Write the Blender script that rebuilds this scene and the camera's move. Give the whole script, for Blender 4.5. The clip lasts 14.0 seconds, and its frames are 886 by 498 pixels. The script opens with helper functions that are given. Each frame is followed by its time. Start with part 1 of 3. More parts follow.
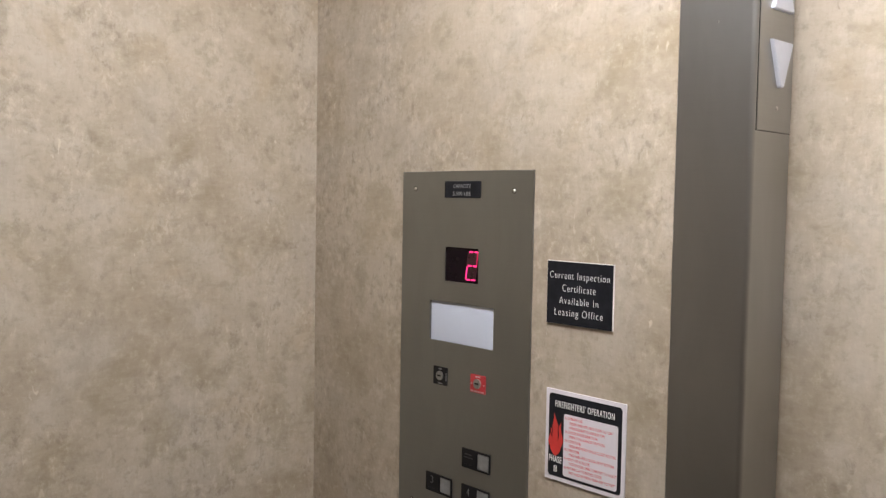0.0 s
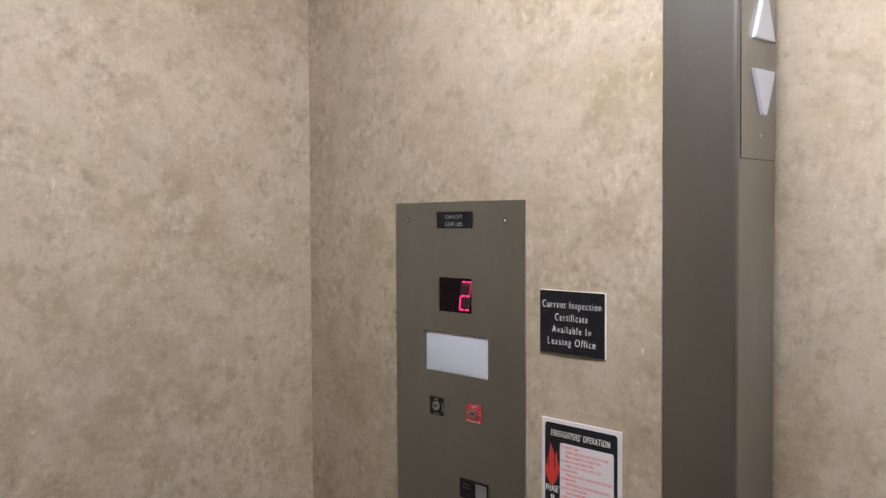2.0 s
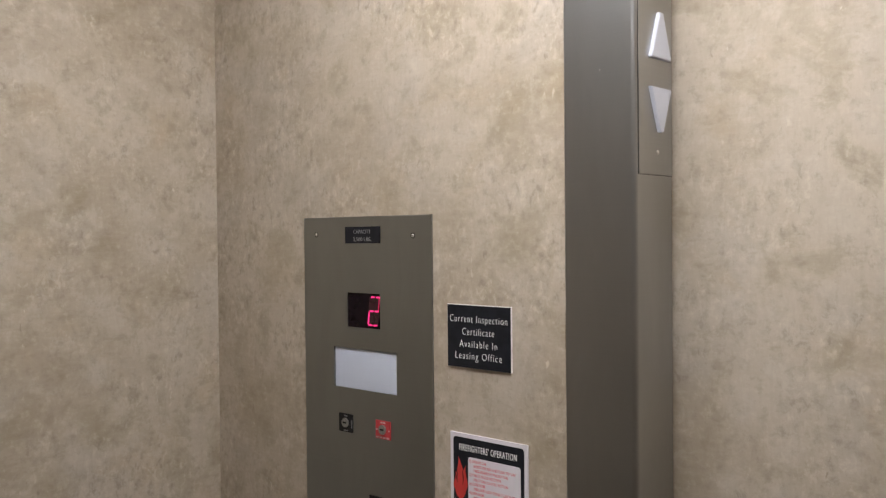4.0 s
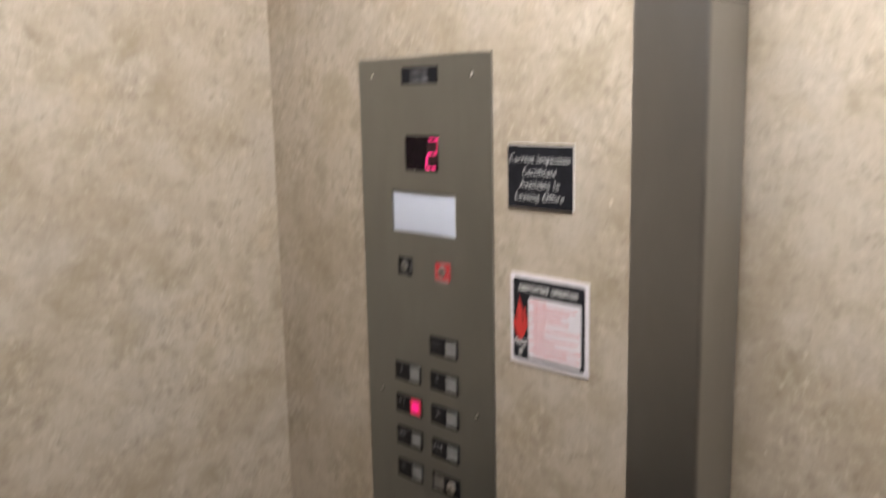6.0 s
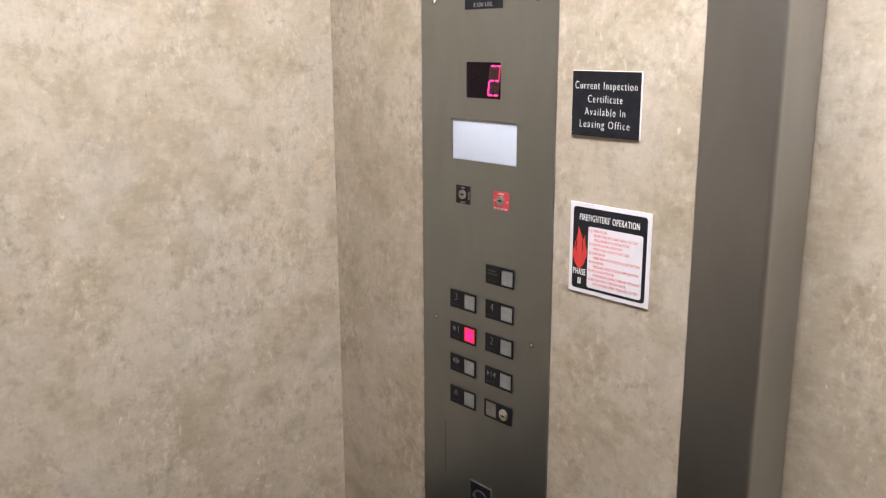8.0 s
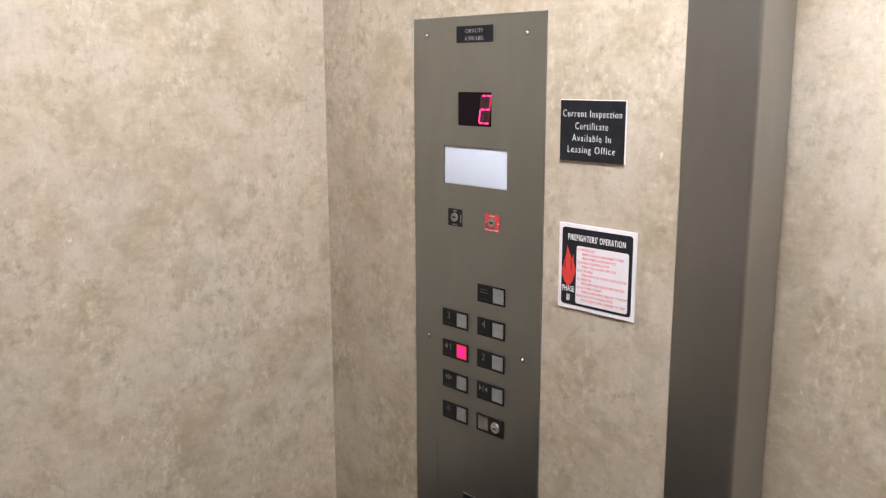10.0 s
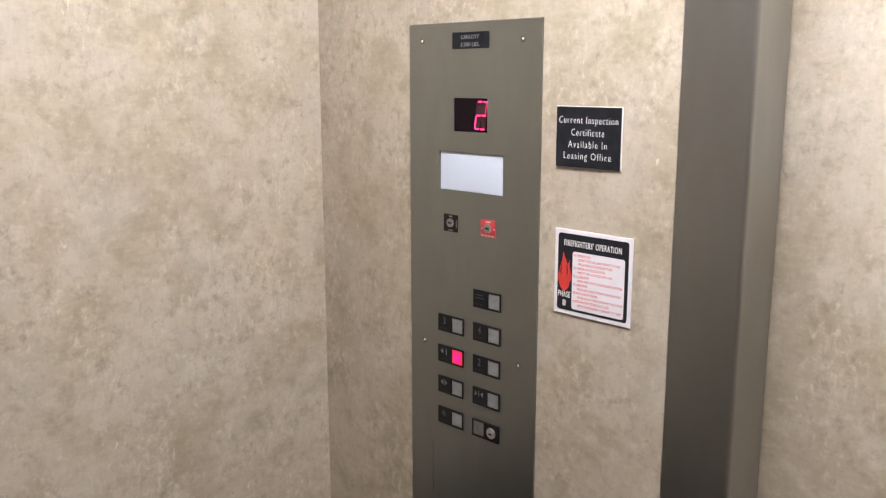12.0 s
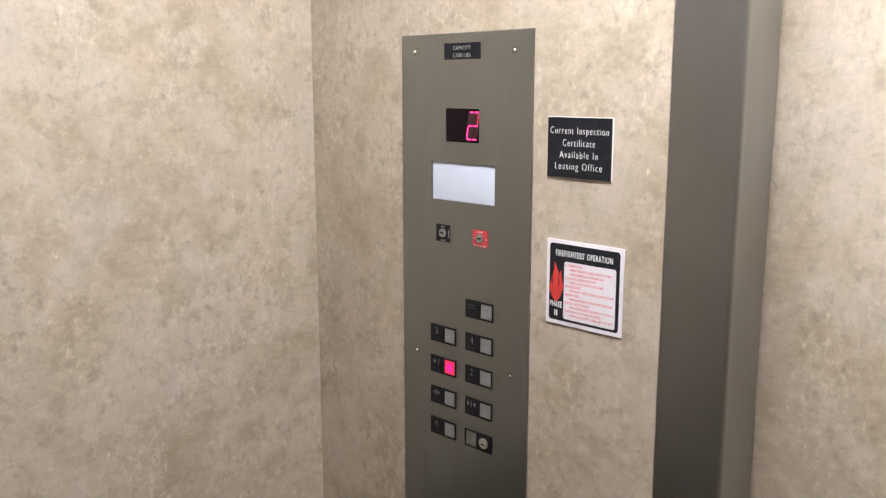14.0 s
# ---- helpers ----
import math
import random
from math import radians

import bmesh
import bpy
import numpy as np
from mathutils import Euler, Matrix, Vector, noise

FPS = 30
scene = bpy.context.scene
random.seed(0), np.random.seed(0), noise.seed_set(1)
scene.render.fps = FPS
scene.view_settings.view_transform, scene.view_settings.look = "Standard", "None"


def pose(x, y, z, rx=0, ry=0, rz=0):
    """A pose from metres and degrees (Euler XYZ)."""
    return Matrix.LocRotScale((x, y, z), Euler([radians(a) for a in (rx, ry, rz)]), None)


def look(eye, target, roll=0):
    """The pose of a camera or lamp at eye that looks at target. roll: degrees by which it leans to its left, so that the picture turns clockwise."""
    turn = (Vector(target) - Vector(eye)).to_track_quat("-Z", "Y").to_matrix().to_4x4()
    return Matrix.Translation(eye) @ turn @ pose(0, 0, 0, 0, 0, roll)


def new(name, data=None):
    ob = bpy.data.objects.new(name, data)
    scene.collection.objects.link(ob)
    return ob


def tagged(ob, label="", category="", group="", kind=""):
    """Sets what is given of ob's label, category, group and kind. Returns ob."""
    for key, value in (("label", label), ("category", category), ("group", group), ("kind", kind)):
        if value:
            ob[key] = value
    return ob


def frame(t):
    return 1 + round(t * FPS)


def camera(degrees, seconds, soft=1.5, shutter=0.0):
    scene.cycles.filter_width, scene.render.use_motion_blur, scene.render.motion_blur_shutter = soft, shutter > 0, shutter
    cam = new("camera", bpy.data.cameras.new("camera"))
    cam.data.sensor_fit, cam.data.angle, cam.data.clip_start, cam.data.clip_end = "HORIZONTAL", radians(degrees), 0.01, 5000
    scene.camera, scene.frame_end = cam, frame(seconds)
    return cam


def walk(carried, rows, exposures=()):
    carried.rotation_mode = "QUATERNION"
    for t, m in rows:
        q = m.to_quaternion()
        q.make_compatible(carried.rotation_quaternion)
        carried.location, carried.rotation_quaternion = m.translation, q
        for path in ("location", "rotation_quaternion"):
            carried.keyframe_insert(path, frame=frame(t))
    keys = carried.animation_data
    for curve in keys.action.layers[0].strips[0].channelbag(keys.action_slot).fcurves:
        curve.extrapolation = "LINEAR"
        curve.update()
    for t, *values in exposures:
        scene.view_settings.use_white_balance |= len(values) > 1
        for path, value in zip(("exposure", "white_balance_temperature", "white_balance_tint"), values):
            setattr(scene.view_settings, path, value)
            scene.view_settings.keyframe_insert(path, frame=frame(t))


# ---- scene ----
cam = camera(53.5, 14.0, 1.3, 0.5)
PATH = [
    (0, (0.03, 0.041, 1.481), (-1.439, 1.394, 1.372), 1.0),
    (0.2, (0.029, 0.045, 1.481), (-1.449, 1.388, 1.379), 0.8),
    (0.5, (0.028, 0.038, 1.494), (-1.45, 1.384, 1.411), -0.0),
    (1, (0.032, 0.04, 1.488), (-1.457, 1.375, 1.434), -0.1),
    (1.5, (0.04, 0.044, 1.492), (-1.443, 1.385, 1.432), -0.3),
    (2, (0.043, 0.045, 1.495), (-1.429, 1.397, 1.434), -0.3),
    (2.5, (0.05, 0.056, 1.497), (-1.341, 1.492, 1.448), -0.2),
    (3, (0.055, 0.062, 1.502), (-1.299, 1.533, 1.456), -0.3),
    (3.2, (0.054, 0.059, 1.494), (-1.297, 1.533, 1.463), -0.2),
    (5.3, (0.054, 0.063, 1.502), (-1.29, 1.544, 1.456), -1.0),
    (5.5, (0.054, 0.057, 1.496), (-1.293, 1.534, 1.434), -0.8),
    (5.7, (0.047, 0.058, 1.48), (-1.318, 1.515, 1.352), -0.8),
    (5.9, (0.037, 0.057, 1.468), (-1.354, 1.471, 1.208), -1.1),
    (6, (0.033, 0.062, 1.464), (-1.377, 1.441, 1.129), -1.1),
    (6.1, (0.028, 0.055, 1.452), (-1.39, 1.412, 1.066), -0.9),
    (6.2, (0.022, 0.057, 1.451), (-1.406, 1.388, 1.015), -0.8),
    (6.3, (0.017, 0.059, 1.452), (-1.418, 1.369, 0.978), -0.7),
    (6.5, (0.018, 0.055, 1.431), (-1.436, 1.347, 0.967), -0.3),
    (7, (0.019, 0.056, 1.436), (-1.444, 1.339, 0.975), -0.1),
    (7.5, (0.017, 0.054, 1.44), (-1.445, 1.339, 0.979), -0.1),
    (9.8, (0.035, -0.036, 1.439), (-1.374, 1.327, 1.042), -0.3),
    (10, (0.038, -0.033, 1.439), (-1.376, 1.328, 1.051), -0.1),
    (10.5, (0.034, -0.036, 1.439), (-1.376, 1.328, 1.049), 0.2),
    (11, (0.035, -0.037, 1.437), (-1.376, 1.325, 1.045), 0.2),
    (11.5, (0.034, -0.038, 1.438), (-1.372, 1.329, 1.045), -0.0),
    (12, (0.033, -0.039, 1.443), (-1.367, 1.338, 1.062), -0.0),
    (12.5, (0.035, -0.035, 1.444), (-1.364, 1.345, 1.071), -0.0),
    (13, (0.037, -0.033, 1.442), (-1.365, 1.346, 1.079), -0.0),
    (13.5, (0.038, -0.034, 1.45), (-1.361, 1.348, 1.086), -0.2),
    (14, (0.038, -0.036, 1.445), (-1.358, 1.35, 1.084), 0.0),
]
STOPS = [(0.0, -0.29, 6640, 10), (0.5, -0.27, 6620, 10), (1.5, -0.46, 6620, 10), (2.2, -0.47, 6600, 10), (3.0, -0.67, 6620, 10),
         (5.5, -0.62, 6640, 10), (6.0, 0.00, 6740, 10), (6.5, 0.50, 6560, 10), (7.5, 0.52, 6480, 10), (10.0, 0.47, 6470, 10), (14.0, 0.42, 6440, 10)]
walk(cam, [(t, look(eye, target, roll)) for t, eye, target, roll in PATH], STOPS)

# ---------------------------------------------------------------- light
world = bpy.data.worlds.new("world")
scene.world = world
world.use_nodes = True
world.node_tree.nodes["Background"].inputs[0].default_value = (0.5, 0.48, 0.45, 1)
world.node_tree.nodes["Background"].inputs[1].default_value = 0.02
LAMP = 23.2          # glow of the ceiling light panel


# ---------------------------------------------------------------- materials
def material(name, colour, rough, metal=0.0, spec=0.5):
    m = bpy.data.materials.new(name)
    m.use_nodes = True
    b = m.node_tree.nodes["Principled BSDF"]
    b.inputs["Base Color"].default_value = (*colour, 1)
    b.inputs["Roughness"].default_value = rough
    b.inputs["Metallic"].default_value = metal
    b.inputs["Specular IOR Level"].default_value = spec
    return m


class Nodes:
    """Short hand for the nodes of one material."""

    def __init__(self, m):
        self.t = m.node_tree
        self.b = self.t.nodes["Principled BSDF"]

    def add(self, kind, **values):
        n = self.t.nodes.new(kind)
        for key, v in values.items():
            setattr(n, key, v)
        return n

    def join(self, a, b):
        self.t.links.new(a, b)

    def place(self, scale, spin=True):
        """World position, stretched, and shifted at random for each object."""
        g = self.add("ShaderNodeNewGeometry")
        mul = self.add("ShaderNodeVectorMath", operation="MULTIPLY")
        mul.inputs[1].default_value = scale
        self.join(g.outputs["Position"], mul.inputs[0])
        if not spin:
            return mul.outputs[0]
        info = self.add("ShaderNodeObjectInfo")
        far = self.add("ShaderNodeMath", operation="MULTIPLY")
        far.inputs[1].default_value = 37.0
        self.join(info.outputs["Random"], far.inputs[0])
        s = self.add("ShaderNodeVectorMath", operation="ADD")
        self.join(mul.outputs[0], s.inputs[0])
        self.join(far.outputs[0], s.inputs[1])
        return s.outputs[0]

    def noise(self, where, scale, detail=4.0, rough=0.55, warp=0.0):
        n = self.add("ShaderNodeTexNoise")
        n.inputs["Scale"].default_value = scale
        n.inputs["Detail"].default_value = detail
        n.inputs["Roughness"].default_value = rough
        n.inputs["Distortion"].default_value = warp
        self.join(where, n.inputs["Vector"])
        return n.outputs["Fac"]

    def ramp(self, fac, a, b, lo=0.0, hi=1.0):
        n = self.add("ShaderNodeMapRange", interpolation_type="SMOOTHSTEP")
        for k, v in zip((1, 2, 3, 4), (a, b, lo, hi)):
            n.inputs[k].default_value = v
        self.join(fac, n.inputs[0])
        return n.outputs[0]

    def mix(self, fac, a, b, blend="MIX"):
        n = self.add("ShaderNodeMix", data_type="RGBA", blend_type=blend)
        for socket, v in ((n.inputs[0], fac), (n.inputs[6], a), (n.inputs[7], b)):
            if isinstance(v, (int, float)):
                socket.default_value = v
            elif isinstance(v, tuple):
                socket.default_value = (*v, 1)
            else:
                self.join(v, socket)
        return n.outputs[2]

    def bump(self, height, strength, distance):
        n = self.add("ShaderNodeBump")
        n.inputs["Strength"].default_value = strength
        n.inputs["Distance"].default_value = distance
        self.join(height, n.inputs["Height"])
        self.join(n.outputs[0], self.b.inputs["Normal"])


def laminate():
    """Mottled stone-look wall laminate: faint clouds, speckled drifts of cream and brown flecks, fine weave."""
    m = material("mottled_laminate", (0.45, 0.39, 0.31), 0.48, spec=0.35)
    n = Nodes(m)
    p = n.place((1.0, 1.0, 1.08))
    fibre = n.place((1.0, 1.0, 0.22))
    weft = n.place((0.22, 0.22, 1.0))

    def both(a, b):
        k = n.add("ShaderNodeMath", operation="MULTIPLY")
        n.join(a, k.inputs[0])
        n.join(b, k.inputs[1])
        return k.outputs[0]

    cloud = n.noise(p, 4.2, 4.0, 0.55, 0.4)
    blotch = n.noise(p, 12.0, 5.0, 0.62, 0.5)
    patch = n.noise(p, 24.0, 5.0, 0.66, 0.3)
    fine = n.noise(p, 70.0, 5.0, 0.66)
    c = n.mix(n.ramp(cloud, 0.34, 0.66), (0.408, 0.344, 0.267), (0.490, 0.428, 0.350))
    c = n.mix(n.ramp(n.noise(p, 6.0, 4.0), 0.50, 0.66, 0.0, 0.60), c, (0.418, 0.372, 0.318))
    c = n.mix(n.ramp(n.noise(p, 8.3, 5.0, 0.62, 0.5), 0.52, 0.70, 0.0, 0.60), c, (0.432, 0.350, 0.252))
    c = n.mix(n.ramp(blotch, 0.49, 0.33, 0.0, 0.50), c, (0.325, 0.273, 0.190))
    c = n.mix(n.ramp(blotch, 0.52, 0.68, 0.0, 0.50), c, (0.530, 0.470, 0.388))
    c = n.mix(n.ramp(patch, 0.52, 0.68, 0.0, 0.48), c, (0.546, 0.494, 0.420))
    c = n.mix(n.ramp(patch, 0.48, 0.32, 0.0, 0.52), c, (0.302, 0.256, 0.180))
    # drifts of speckle with smooth ground between them
    drift = n.ramp(n.noise(p, 9.5, 4.0, 0.6, 0.6), 0.43, 0.62)
    fleck = n.noise(n.place((1.0, 1.0, 0.75)), 85.0, 4.0, 0.62, 0.3)
    c = n.mix(both(n.ramp(fleck, 0.52, 0.70, 0.0, 0.60), drift), c, (0.625, 0.563, 0.468))
    c = n.mix(both(n.ramp(fleck, 0.48, 0.31, 0.0, 0.56), drift), c, (0.245, 0.200, 0.152))
    c = n.mix(n.ramp(fine, 0.52, 0.74, 0.0, 0.36), c, (0.61, 0.54, 0.445))
    c = n.mix(n.ramp(fine, 0.48, 0.28, 0.0, 0.36), c, (0.265, 0.220, 0.168))
    # a few short pale and dark nicks
    nick = n.noise(n.place((1.0, 1.0, 0.45)), 95.0, 2.0, 0.5, 0.6)
    sparse = n.ramp(n.noise(p, 14.0, 3.0), 0.57, 0.68)
    c = n.mix(both(n.ramp(nick, 0.65, 0.74, 0.0, 0.62), sparse), c, (0.72, 0.66, 0.55))
    c = n.mix(both(n.ramp(nick, 0.35, 0.26, 0.0, 0.55), sparse), c, (0.215, 0.170, 0.130))
    c = n.mix(n.ramp(n.noise(fibre, 230.0, 3.0, 0.6), 0.42, 0.64, 0.0, 0.08), c, (0.28, 0.235, 0.18))
    c = n.mix(n.ramp(n.noise(weft, 190.0, 3.0, 0.6), 0.48, 0.68, 0.0, 0.09), c, (0.62, 0.55, 0.455))
    n.join(c, n.b.inputs["Base Color"])
    n.join(n.ramp(patch, 0.3, 0.7, 0.42, 0.56), n.b.inputs["Roughness"])
    n.bump(fine, 0.12, 0.0006)
    return m


def brushed(name, colour, rough, aniso=0.7, wander=0.015):
    """Brushed stainless steel with grain across, a blotchy sheen put into the colour, and smudges."""
    m = material(name, colour, rough, 1.0)
    n = Nodes(m)
    grain = n.noise(n.place((6.0, 6.0, 1500.0)), 1.0, 2.0)
    smear = n.noise(n.place((1.0, 1.0, 0.6)), 9.0, 4.0, 0.6, 0.4)
    lo, hi = tuple(v * 0.985 for v in colour), tuple(min(1, v * 1.015) for v in colour)
    c = n.mix(n.ramp(grain, 0.3, 0.7), lo, hi)
    # uneven sheen of the steel, painted as lighter blotches
    sheen = n.noise(n.place((1.0, 1.0, 0.35)), 14.0, 5.0, 0.6, 0.5)
    c = n.mix(n.ramp(sheen, 0.35, 0.70, 0.0, 0.5), c, tuple(min(1, v * 1.16) for v in colour))
    n.join(c, n.b.inputs["Base Color"])
    n.join(n.ramp(smear, 0.3, 0.75, rough - wander, rough + wander * 2), n.b.inputs["Roughness"])
    n.b.inputs["Anisotropic"].default_value = aniso
    t = n.add("ShaderNodeCombineXYZ")
    t.inputs[2].default_value = 1.0
    n.join(t.outputs[0], n.b.inputs["Tangent"])
    return m


def worn(name, colour, rough, amount=0.12, scale=40.0, spec=0.5, metal=0.0):
    """A plain surface with faint blotches and handling marks."""
    m = material(name, colour, rough, metal, spec)
    n = Nodes(m)
    f = n.noise(n.place((1, 1, 1)), scale, 4.0, 0.6)
    dark, pale = tuple(v * (1 - amount) for v in colour), tuple(min(1, v * (1 + amount)) for v in colour)
    n.join(n.mix(n.ramp(f, 0.3, 0.7), dark, pale), n.b.inputs["Base Color"])
    n.join(n.ramp(n.noise(n.place((1, 1, 1)), scale * 0.4, 3.0), 0.3, 0.7, max(0.02, rough - 0.06), rough + 0.08), n.b.inputs["Roughness"])
    return m


def glow(name, colour, strength, base=(0.02, 0.005, 0.008)):
    m = material(name, base, 0.4)
    b = m.node_tree.nodes["Principled BSDF"]
    b.inputs["Emission Color"].default_value = (*colour, 1)
    b.inputs["Emission Strength"].default_value = strength
    return m


LAMINATE = laminate()
STEEL = brushed("brushed_steel", (0.291, 0.302, 0.300), 0.36, 0.0, 0.01)
JAMB = brushed("jamb_steel", (0.390, 0.396, 0.396), 0.34, 0.0, 0.01)
POLISHED = worn("polished_steel", (0.66, 0.65, 0.64), 0.34, 0.06, 60, 0.5, 1.0)
SEAM = worn("dark_seam", (0.012, 0.011, 0.010), 0.8)
BLACK = worn("black_plastic", (0.009, 0.009, 0.011), 0.34, 0.25, 120, 0.22)
ENGRAVED = worn("engraved_black_plastic", (0.014, 0.0148, 0.019), 0.42, 0.2, 60, 0.14)
CORE = worn("white_plastic_core", (0.78, 0.77, 0.76), 0.5, 0.03)
LETTER = worn("white_lettering", (0.90, 0.90, 0.90), 0.6, 0.03)
DULL = worn("dull_grey_lettering", (0.23, 0.23, 0.24), 0.6, 0.1)
LEGEND = worn("button_legend", (0.18, 0.18, 0.19), 0.6, 0.2, 200)
PALE_MARK = worn("pale_plate_print", (0.62, 0.36, 0.38), 0.5, 0.2, 300)
FADED = worn("faded_lettering", (0.055, 0.055, 0.06), 0.6, 0.4, 300)
PHONE_MARK = worn("dim_grey_sign_print", (0.075, 0.075, 0.08), 0.5, 0.2, 200)
BEAD = worn("raised_black_dots", (0.022, 0.022, 0.026), 0.5, 0.1)
PRINT_WHITE = worn("white_sign_print", (0.76, 0.735, 0.785), 0.45, 0.03)
PRINT_BLACK = worn("black_sign_print", (0.016, 0.017, 0.022), 0.38, 0.2, 50, 0.15)
PRINT_RED = worn("red_sign_print", (0.62, 0.045, 0.04), 0.45, 0.08)
PRINT_PINK = worn("red_small_print", (0.68, 0.12, 0.15), 0.5, 0.05)
RED_PLATE = worn("red_plate", (0.50, 0.045, 0.055), 0.4, 0.1)
LENS = worn("white_acrylic_lens", (0.61, 0.67, 0.80), 0.30, 0.02, 12)
ARROW = worn("white_acrylic_arrow", (0.64, 0.67, 0.76), 0.52, 0.03, 30)
CAP = worn("frosted_button", (0.215, 0.220, 0.222), 0.38, 0.12, 90)
SMOKED = worn("smoked_display", (0.008, 0.004, 0.007), 0.16, 0.2, 80, 0.12)
UNLIT = worn("unlit_display", (0.030, 0.004, 0.009), 0.3, 0.15, 200)
LIT_DIGIT = glow("lit_digit", (1.0, 0.03, 0.22), 2.6)
FAINT_DIGIT = glow("faint_digit", (1.0, 0.02, 0.14), 0.75)
LIT_CAP = glow("lit_button", (1.0, 0.035, 0.10), 0.62, (0.08, 0.01, 0.02))
LIT_CORE = glow("lit_button_core", (1.0, 0.006, 0.26), 0.95, (0.08, 0.01, 0.02))
REAR = worn("unseen_wall_brown", (0.26, 0.215, 0.165), 0.5, 0.15, 9)
DARK_BASE = worn("unseen_dark_base", (0.060, 0.050, 0.042), 0.5, 0.2, 9)
FLOOR = worn("dark_floor_tile", (0.038, 0.025, 0.016), 0.55, 0.3, 12)
CEILING = worn("ceiling_paint", (0.80, 0.79, 0.78), 0.5, 0.04)
DIFFUSER = glow("lamp_diffuser", (1.0, 0.978, 0.992), LAMP, (0.8, 0.8, 0.8))
LAMP_FRAME = worn("lamp_frame", (0.5, 0.49, 0.47), 0.4, 0.05)


# ---------------------------------------------------------------- mesh helpers
def empty(name, at, label="", category="", group="", kind=""):
    ob = new(name)
    ob.empty_display_size = 0.05
    ob.location = at
    return tagged(ob, label, category, group, kind)


def part(name, bm, mat, parent=None, label=""):
    """Link a bmesh, given in world metres, as one mesh object with its origin in its middle."""
    bmesh.ops.recalc_face_normals(bm, faces=bm.faces)
    co = [v.co for v in bm.verts]
    mid = Vector([(min(c[i] for c in co) + max(c[i] for c in co)) / 2 for i in range(3)])
    bmesh.ops.translate(bm, verts=bm.verts, vec=-mid)
    me = bpy.data.meshes.new(name)
    bm.to_mesh(me)
    bm.free()
    me.materials.append(mat)
    ob = new(name, me)
    up, base = parent, Vector((0, 0, 0))
    while up is not None:
        base += up.location
        up = up.parent
    ob.parent = parent
    ob.location = mid - base
    if label:
        tagged(ob, label)
    return ob


def box(x0, x1, y0, y1, z0, z1, round_edges=0.0, steps=2, bm=None):
    bm = bm or bmesh.new()
    made = bmesh.ops.create_cube(bm, size=1.0)["verts"]
    bmesh.ops.scale(bm, verts=made, vec=(x1 - x0, y1 - y0, z1 - z0))
    bmesh.ops.translate(bm, verts=made, vec=((x0 + x1) / 2, (y0 + y1) / 2, (z0 + z1) / 2))
    if round_edges:
        edges = list({e for v in made for e in v.link_edges})
        bmesh.ops.bevel(bm, geom=edges, offset=round_edges, segments=steps, profile=0.5, affect="EDGES")
    return bm


def slab(outline, y0, y1, bm=None):
    """An outline in x and z, from its face at y0 back to y1."""
    bm = bm or bmesh.new()
    a = [bm.verts.new((x, y0, z)) for x, z in outline]
    b = [bm.verts.new((x, y1, z)) for x, z in outline]
    bm.faces.new(a)
    bm.faces.new(b[::-1])
    for i in range(len(a)):
        j = (i + 1) % len(a)
        bm.faces.new((a[j], a[i], b[i], b[j]))
    return bm


def rounded(x0, x1, z0, z1, r, steps=6):
    pts = []
    for cx, cz, a in ((x1 - r, z1 - r, 0), (x0 + r, z1 - r, 90), (x0 + r, z0 + r, 180), (x1 - r, z0 + r, 270)):
        for i in range(steps + 1):
            w = radians(a + 90 * i / steps)
            pts.append((cx + r * math.cos(w), cz + r * math.sin(w)))
    return pts


def disc(x, z, r, y0, y1, steps=24, bm=None):
    return slab([(x + r * math.cos(math.tau * i / steps), z + r * math.sin(math.tau * i / steps)) for i in range(steps)], y0, y1, bm)


def pierced(x0, x1, z0, z1, holes, y0, y1):
    """A sheet with rectangular holes right through it."""
    xs = sorted({x0, x1, *(h[0] for h in holes), *(h[1] for h in holes)})
    zs = sorted({z0, z1, *(h[2] for h in holes), *(h[3] for h in holes)})
    bm = bmesh.new()
    grid = {(i, j, k): bm.verts.new((x, y, z)) for i, x in enumerate(xs) for j, z in enumerate(zs) for k, y in enumerate((y0, y1))}

    def solid(i, j):
        if not (0 <= i < len(xs) - 1 and 0 <= j < len(zs) - 1):
            return False
        x, z = (xs[i] + xs[i + 1]) / 2, (zs[j] + zs[j + 1]) / 2
        return not any(h[0] < x < h[1] and h[2] < z < h[3] for h in holes)

    for i in range(len(xs) - 1):
        for j in range(len(zs) - 1):
            if not solid(i, j):
                continue
            for k in (0, 1):
                bm.faces.new([grid[i + a, j + b, k] for a, b in ((0, 0), (1, 0), (1, 1), (0, 1))])
            for di, dj, ends in ((-1, 0, ((0, 0), (0, 1))), (1, 0, ((1, 0), (1, 1))), (0, -1, ((0, 0), (1, 0))), (0, 1, ((0, 1), (1, 1)))):
                if not solid(i + di, j + dj):
                    (a, b), (c, d) = ends
                    bm.faces.new([grid[i + a, j + b, 0], grid[i + c, j + d, 0], grid[i + c, j + d, 1], grid[i + a, j + b, 1]])
    bmesh.ops.delete(bm, geom=[v for v in bm.verts if not v.link_faces], context="VERTS")
    return bm


